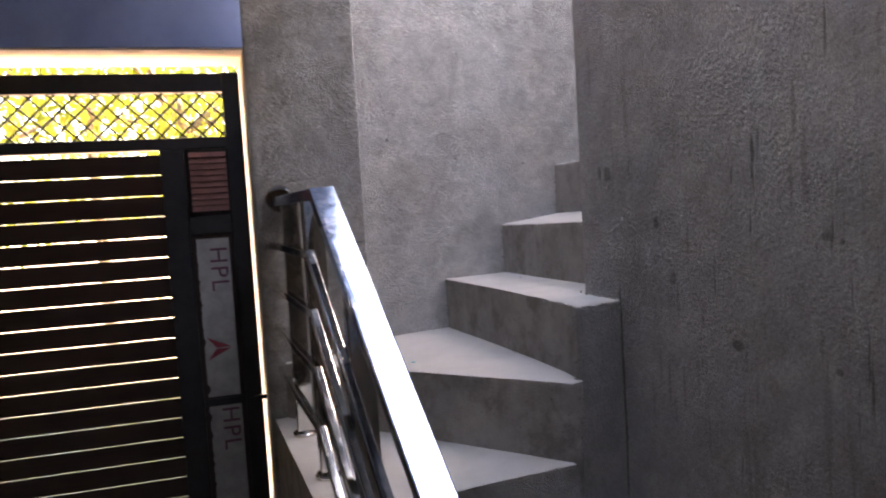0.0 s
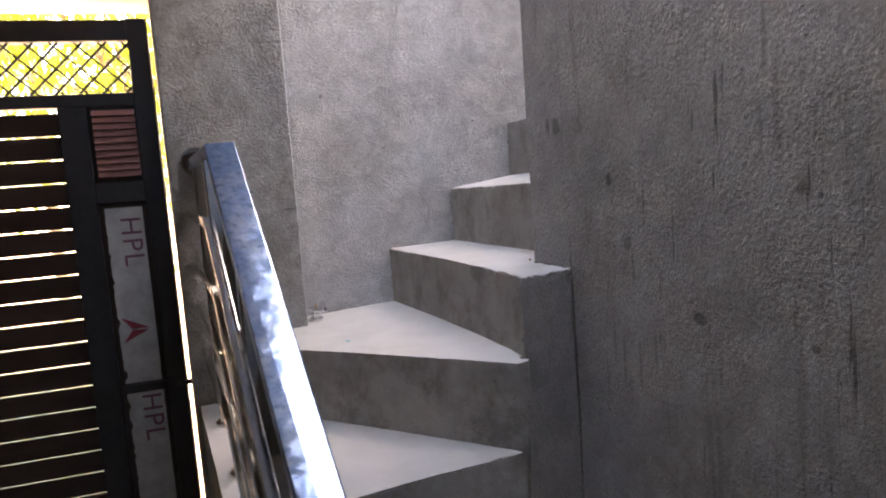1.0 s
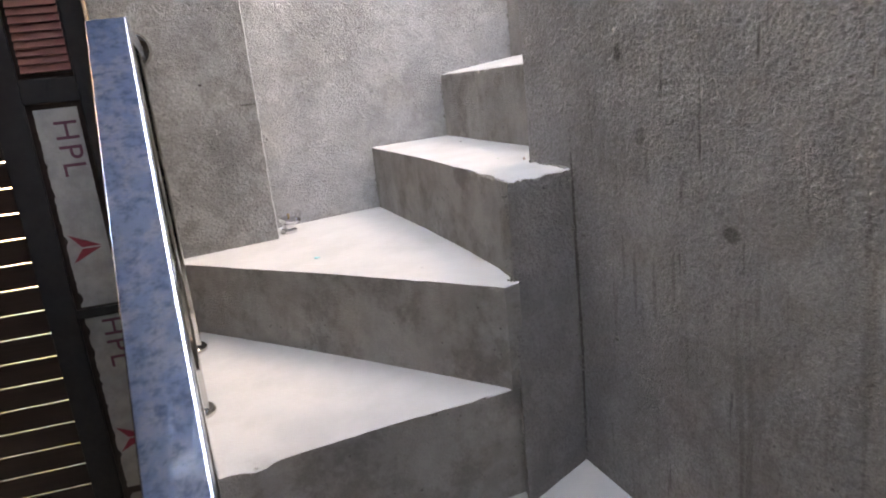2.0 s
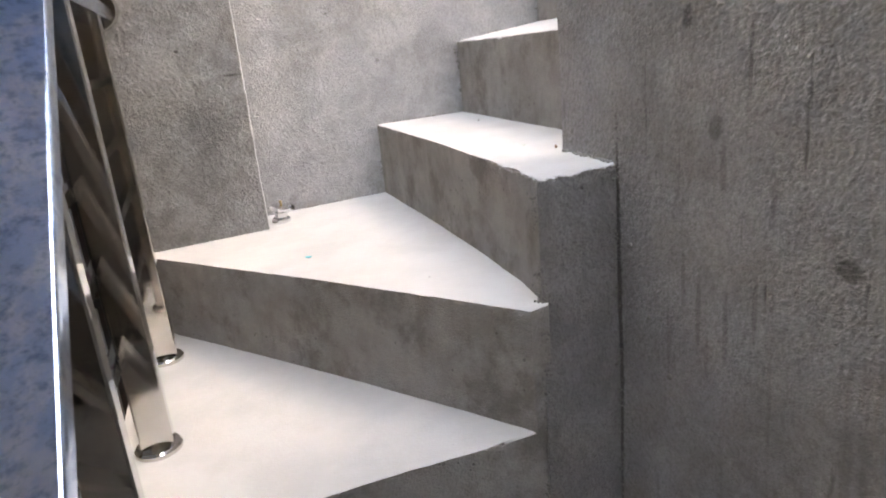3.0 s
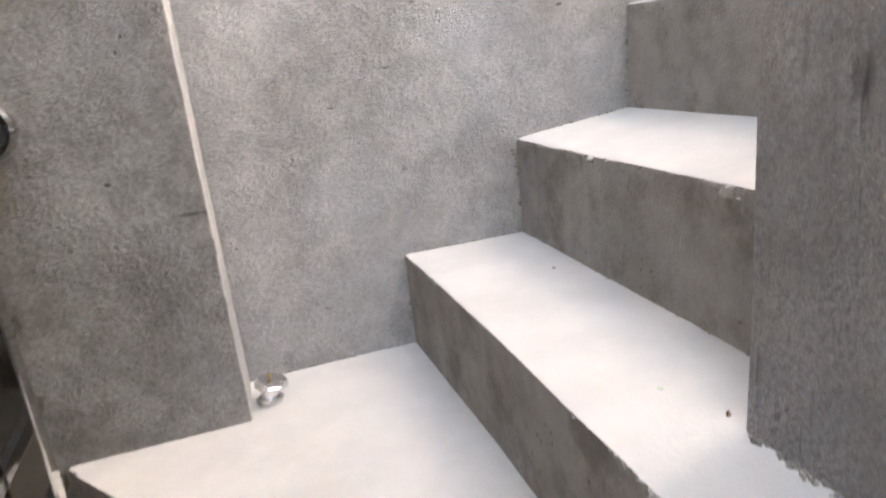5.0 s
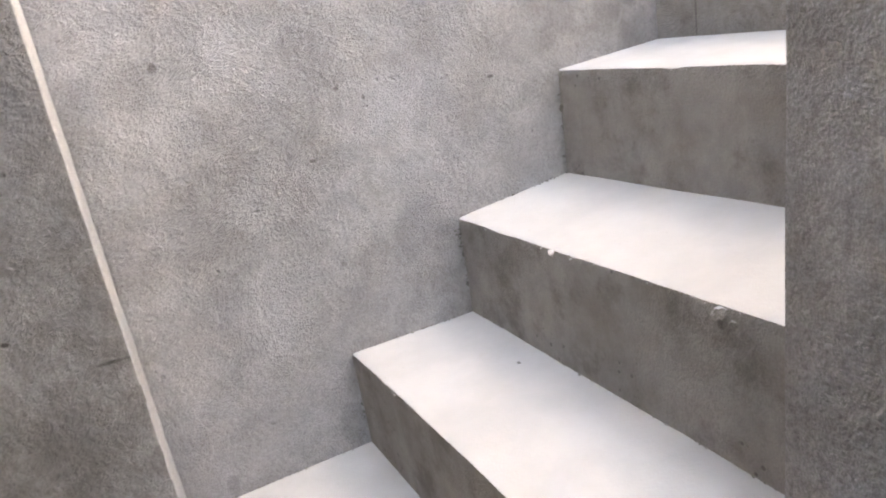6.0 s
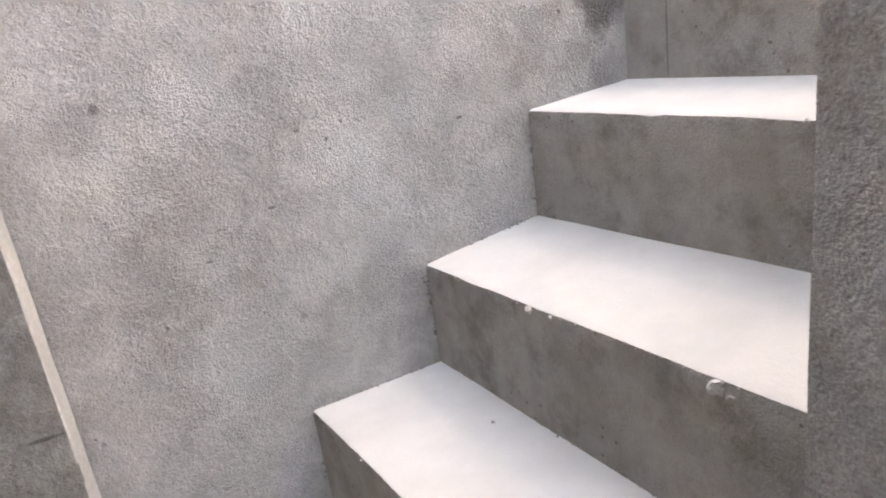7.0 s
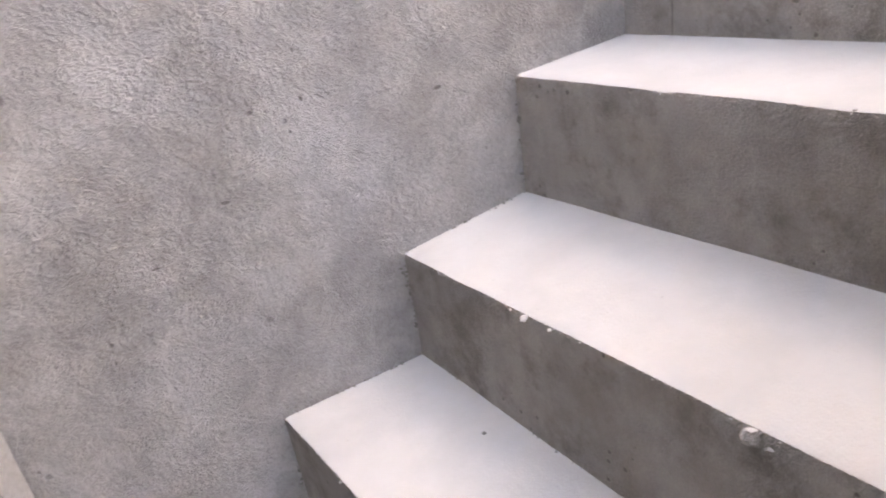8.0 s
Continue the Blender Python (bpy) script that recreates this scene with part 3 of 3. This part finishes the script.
crumbled_line((0.64, 2.237, 1.263), (0.92, 2.237, 1.277), 40, 0.0012, 9, 0.001)
crumbled_line((0.93, 2.237, 1.440), (1.12, 2.237, 1.445), 34, 0.0012, 10, 0.001)
PALE = "pale dusty mortar crumbs on the worn edge"
crumbled_line((1.006, 1.428, 1.4375), (1.124, 1.445, 1.4405), 60, 0.0018, 14, 0.0022, STEP, PALE)
crumbled_line((0.994, 1.61, 1.4385), (1.004, 1.432, 1.4375), 50, 0.0014, 15, 0.0016, STEP, PALE)
crumbled_line((0.92, 1.465, 1.272), (0.998, 1.402, 1.276), 45, 0.0016, 16, 0.002, STEP, PALE)
crumbled_line((1.131, 2.232, 1.4445), (1.197, 1.598, 1.4465), 150, 0.0011, 11, 0.001)
crumbled_line((1.332, 2.232, 1.634), (1.394, 1.598, 1.638), 150, 0.0011, 12, 0.001)
crumbled_line((1.135, 2.237, 1.609), (1.33, 2.237, 1.634), 34, 0.0012, 13, 0.001)

# ---- the railing ----
railing = thing("stair_railing", "polished stainless steel stair railing with square tubes", "railing")


def rail_x(y):
    return 0.465 + (1.46 - y) * (0.106 if y > 1.46 else 0.125)


def rail_path(z, bend, low, flat_end, aside=0.0):
    pts = [(rail_x(flat_end) - aside, flat_end, z), (rail_x(bend) - aside, bend, z), (rail_x(low) - aside, low, z - 0.737 * (bend - low))]
    return pts


part("handrail", tube(rail_path(1.722, 1.46, 0.22, PILLAR_Y), 0.052, 0.026, 0.003), RAIL_TOP, railing, "smeared square steel handrail tinted with the ceiling's blue reflection")
for z in (1.598, 1.475, 1.355, 1.228):
    part("mid_rail", tube(rail_path(z, 1.47, 0.26, PILLAR_Y - 0.002, 0.0315), 0.017, 0.019, 0.002), STEEL, railing)
for y, z0 in ((1.92, 1.082), (1.588, 1.083), (1.235, 0.9), (0.83, 0.54), (0.42, 0.18)):
    zt = 1.715 if y > 1.46 else 1.722 - 0.737 * (1.46 - y) - 0.005
    x = rail_x(y)
    post = part("post", tube([(x, y, z0), (x, y, zt)], 0.046, 0.03, 0.003, side=(1, 0.11, 0)), STEEL, railing)
    part("base_flange", lathe([(0.034, 0.0), (0.034, 0.006), (0.031, 0.0095), (0.024, 0.011)], pose(x, y, z0)), STEEL, post, "round steel cover flange", True)
part("wall_flange", lathe([(0.041, 0.0), (0.041, 0.01), (0.037, 0.016), (0.026, 0.018)], pose(0.398, PILLAR_Y, 1.730, 90)), STEEL, railing, "round steel wall flange", True)

# ---- the gate ----
GY, GT = 2.223, 0.04
gate = thing("gate", "closed dark metal gate with brown slats and diagonal mesh", "gate")
GATE_SIZE = 0.9785
gate.matrix_world = Matrix.LocRotScale((0.43 * (1 - GATE_SIZE), 0.13 * (1 - GATE_SIZE), 1.665 * (1 - GATE_SIZE)), None, (GATE_SIZE,) * 3)
GL, GR = -1.24, 0.302
part("top_rail", box(GL, GR, GY, GY + GT, 2.066, 2.121, 0.003), GATE_METAL, gate)
part("mesh_rail", box(GL, GR, GY, GY + GT, 1.897, 1.931, 0.003), GATE_METAL, gate)
part("bottom_rail", box(GL, GR, GY, GY + GT, 0.04, 0.10, 0.003), GATE_METAL, gate)
part("side_stile", box(0.252, GR, GY - 0.004, GY + GT + 0.004, 0.04, 2.123, 0.003), GATE_METAL, gate)
part("side_stile", box(GL, GL + 0.05, GY - 0.004, GY + GT + 0.004, 0.04, 2.123, 0.003), GATE_METAL, gate)
part("inner_stile", box(0.061, 0.129, GY + 0.002, GY + GT, 0.10, 1.897, 0.003), GATE_METAL, gate)
panel = part("lock_panel", box(0.129, 0.258, GY + 0.012, GY + GT - 0.004, 0.10, 1.897, 0.001), GATE_BOARD, gate, "dark brown laminate panel")
part("panel_rail", box(0.129, 0.258, GY + 0.001, GY + 0.0125, 1.638, 1.695, 0.002), GATE_METAL, gate)
part("panel_rail", box(0.129, 0.258, GY + 0.001, GY + 0.0125, 1.110, 1.132, 0.002), GATE_METAL, gate)
z = 1.8833
while z > 0.12:
    part("slat", box(GL + 0.05, 0.061, GY + 0.010, GY + 0.026, z - 0.0577, z, 0.0008), GATE_BOARD, gate)
    z -= 0.0615
part("slat_backing_post", box(-0.62, -0.58, GY + 0.0265, GY + GT, 0.1, 1.897, 0.002), GATE_METAL, gate)
# diagonal mesh, two layers of flat bars
mesh_lo, mesh_hi, mesh_l, mesh_r = 1.931, 2.066, GL + 0.05, 0.252
for layer, sgn in ((0, 1), (1, -1)):
    x = mesh_l - 0.2
    while x < mesh_r + 0.2:
        a = [x, mesh_lo] if sgn > 0 else [x + 0.138, mesh_lo]
        b = [x + 0.138, mesh_hi] if sgn > 0 else [x, mesh_hi]
        ends = []
        for p, q in ((a, b), (b, a)):
            px = min(max(p[0], mesh_l), mesh_r)
            t = (px - p[0]) / (q[0] - p[0])
            ends.append((px, p[1] + (q[1] - p[1]) * t))
        if ends[0][0] != ends[1][0] and mesh_l - 0.138 < x < mesh_r:
            y = GY + 0.016 + layer * 0.005
            part("mesh_bar", tube([(ends[0][0], y, ends[0][1]), (ends[1][0], y, ends[1][1])], 0.004, 0.0065 - 0.0015 * layer, 0, side=(0, 1, 0)), GATE_METAL, gate)
        x += 0.058
# the louvre beside the lock panel
louvre = part("louvre_frame", box(0.136, 0.254, GY + 0.0065, GY + 0.0125, 1.703, 1.895), GATE_METAL, gate)
for i in range(10):
    zc = 1.716 + i * 0.0180
    bm = box(0.142, 0.248, -0.0015, 0.0015, -0.0095, 0.0095, 0.0008)
    bmesh.ops.transform(bm, matrix=pose(0, GY - 0.001, zc, -32), verts=bm.verts)
    part("louvre_blade", bm, LOUVRE, louvre, "maroon slanted blade")


def lettering(text, size, place, parent):
    """Raised lettering that runs downwards on the gate."""
    cu = bpy.data.curves.new("lettering", "FONT")
    cu.body, cu.size, cu.extrude, cu.align_x, cu.align_y = text, size, 0.0003, "LEFT", "BOTTOM"
    cu.space_character = 1.12
    tmp = new("lettering", cu)
    bpy.context.view_layer.update()
    me = bpy.data.meshes.new_from_object(tmp.evaluated_get(bpy.context.evaluated_depsgraph_get()))
    bpy.data.objects.remove(tmp)
    ob = new("lettering", me)
    me.materials.append(PLUM_INK)
    ob.matrix_world = pose(*place, 90, 90, 0)
    ob.parent = parent
    return tagged(ob, "plum letters")


def arrow(place, parent):
    bm = bmesh.new()
    for tri in (((0, 0.036), (0.07, 0.002), (0.026, 0.002)), ((0, -0.036), (0.026, -0.002), (0.07, -0.002))):
        vs = [bm.verts.new((place[0] + u, place[1], place[2] + v)) for u, v in tri]
        r = bmesh.ops.extrude_face_region(bm, geom=[bm.faces.new(vs)])
        bmesh.ops.translate(bm, vec=(0, -0.0006, 0), verts=[g for g in r["geom"] if isinstance(g, bmesh.types.BMVert)])
    part("arrow_mark", bm, RED_INK, parent, "red arrow mark")


def film_strip(z0, z1, seed):
    """A torn-edged sheet of protective film on the lock panel."""
    bm = bmesh.new()
    rows = 60
    y = GY + 0.0112
    left, right = [], []
    for i in range(rows + 1):
        z = z0 + (z1 - z0) * i / rows
        tear = max(0.0, noise.noise(Vector((seed, z * 34, 0)))) * 0.014 + max(0.0, noise.noise(Vector((seed + 4, z * 120, 0)))) * 0.006
        left.append(bm.verts.new((0.142 + tear, y, z)))
        right.append(bm.verts.new((0.238 - 0.1 * tear, y, z)))
    for i in range(rows):
        bm.faces.new((left[i], right[i], right[i + 1], left[i + 1]))
    r = bmesh.ops.extrude_face_region(bm, geom=bm.faces[:])
    bmesh.ops.translate(bm, vec=(0, -0.0012, 0), verts=[g for g in r["geom"] if isinstance(g, bmesh.types.BMVert)])
    return part("protective_film", bm, FILM, panel, "torn grey protective film")


for z0, z1, seed in ((1.137, 1.625, 1), (0.62, 1.107, 5), (0.14, 0.60, 9)):
    film = film_strip(z0, z1, seed)
    lettering("HPL", 0.074, (0.165, GY + 0.0095, z1 - (0.025 if seed == 1 else 0.004)), film)
    arrow((0.151, GY + 0.0098, z0 + 0.150 if seed == 1 else z1 - 0.345), film)
bolt = part("gate_bolt", box(0.28, 0.326, GY - 0.016, GY - 0.004, 1.118, 1.130, 0.002), GATE_METAL, gate, "small black bolt")

# ---- small things on the steps ----
fitting = thing("rail_fitting", "loose chrome rail fitting lying on the cement step", "fitting")
FX, FY, FZ = 0.673, 2.152, 1.2610
part("ring", lathe([(0.019, 0), (0.021, 0.003), (0.021, 0.008), (0.017, 0.011)], pose(FX - 0.004, FY, FZ)), CHROME, fitting, smooth=True)
part("collar", lathe([(0.014, 0), (0.0145, 0.009), (0.016, 0.0135), (0.014, 0.016)], pose(FX - 0.003, FY, FZ + 0.011, 4, 3, 0)), CHROME, fitting, smooth=True)
part("cap", lathe([(0.020, 0), (0.0255, 0.003), (0.0255, 0.008), (0.021, 0.011), (0.006, 0.0125)], pose(FX, FY, FZ + 0.027, 5, 7, 0)), CHROME, fitting, smooth=True)
part("lug", lathe([(0.005, 0), (0.0065, 0.002), (0.0065, 0.009), (0.005, 0.011)], pose(FX + 0.018, FY - 0.006, FZ + 0.031, 78, 0, 35)), CHROME, fitting, smooth=True)
part("screw", lathe([(0.0026, 0), (0.0026, 0.007), (0.004, 0.0075), (0.0035, 0.010)], pose(FX + 0.001, FY, FZ + 0.039, 8, -6, 0), 12), BRASS, fitting, "small brass screw", True)


def fleck(name, place, size, material, label, seed):
    bm = lump((0, 0, 0), size, seed, 0.18)
    ob = finish(name, bm, material, True)
    ob.location = place
    return tagged(ob, label, "paint fleck")


fleck("paint_fleck", (0.711, 1.841, 1.2640), 0.006, TURQUOISE, "small turquoise paint fleck on the pale tread", 1)
fleck("paint_fleck", (1.078, 1.677, 1.4432), 0.0035, SAGE, "faded green-grey paint fleck on the pale tread", 2)
for i, (x, y, z, r) in enumerate(((1.11, 2.039, 1.4445, 0.0028), (0.885, 1.60, 1.2735, 0.0014))):
    tagged(finish("mortar_crumb", lump((x, y, z), r, i), LUMP, True), "tiny grey mortar crumb on the tread", "crumb", "crumbs on the treads")
tagged(finish("mortar_stub", lump((1.107, 1.613, 1.445), 0.002, 8, 1.6), RUST, True), "rust-red mortar stub at the wall's foot", "mortar")
for i, (y, z, r) in enumerate(((1.331, 1.181, 0.004), (1.414, 1.337, 0.004), (1.374, 1.247, 0.003), (1.255, 1.14, 0.002))):
    tagged(finish("mortar_blob", lump((side_x(y) - 0.001, y, z), r, i + 20, 1.0), LUMP, True), "small mortar blob stuck on the plastered wall", "mortar", "blobs on the wall")

for i, (x, y, z, r) in enumerate(((1.184, 1.734, 1.6075, 0.0095), (1.1865, 1.718, 1.603, 0.005), (1.384, 1.80, 1.798, 0.007), (1.153, 1.992, 1.607, 0.0055), (1.159, 1.955, 1.607, 0.003))):
    part("mortar_knob", lump((x, y, z), r, i + 40, 0.8), STEP, stairs, "pale mortar knob", True)

# ---- outside the gate ----
tagged(finish("ground", box(-400, 400, -400, 400, -0.3, -0.02), YARD), "dry sunlit yard ground", "ground", kind="structure")


def tree(x, y, height, spread, seed):
    rng = random.Random(seed)
    t = thing("tree", "sunlit yellow-green leafy tree outside the gate", "tree", group="trees outside the gate")
    bm = bmesh.new()

    def limb(a, b, r0, r1):
        d = (b - a)
        m = Matrix.Translation((a + b) / 2) @ d.to_track_quat("Z", "Y").to_matrix().to_4x4()
        bmesh.ops.create_cone(bm, segments=8, radius1=r0, radius2=r1, depth=d.length, matrix=m, cap_ends=True)

    base, fork = Vector((x, y, -0.1)), Vector((x + rng.uniform(-.1, .1), y, height * 0.55))
    limb(base, fork, 0.09, 0.06)
    tips = []
    for i in range(7):
        a = i * 0.9 + rng.random()
        tip = fork + Vector((math.cos(a) * spread * 0.6, math.sin(a) * spread * 0.6, height * rng.uniform(-0.1, 0.45)))
        limb(fork, tip, 0.045, 0.012)
        tips.append(tip)
    part("trunk", bm, BARK, t)
    verts, faces = [], []
    for i in range(2600):
        c = rng.choice(tips) + Vector((rng.gauss(0, 0.3), rng.gauss(0, 0.3), rng.gauss(0, 0.36))) * spread
        s = rng.uniform(0.04, 0.09)
        q = Euler((rng.uniform(0, 6), rng.uniform(0, 6), rng.uniform(0, 6))).to_matrix()
        n = len(verts)
        for u, v in ((-1, 0), (0, 0.45), (1, 0), (0, -0.45)):
            verts.append(c + q @ Vector((u * s, v * s, 0.15 * s * u * u)))
        faces.append((n, n + 1, n + 2, n + 3))
    me = bpy.data.meshes.new("crown")
    me.from_pydata([tuple(v) for v in verts], [], faces)
    me.materials.append(LEAF)
    crown = new("crown", me)
    crown.parent = t
    tagged(crown, "yellow-green leaves")


for i, (x, y, h, s) in enumerate(((-2.2, 7.2, 4.2, 1.3), (-0.3, 7.8, 4.8, 1.4), (1.4, 7.0, 4.0, 1.2), (-4.0, 8.4, 5.0, 1.5), (0.6, 9.6, 5.6, 1.7), (-1.7, 10.0, 5.8, 1.8))):
    tree(x, y, h, s, i + 3)
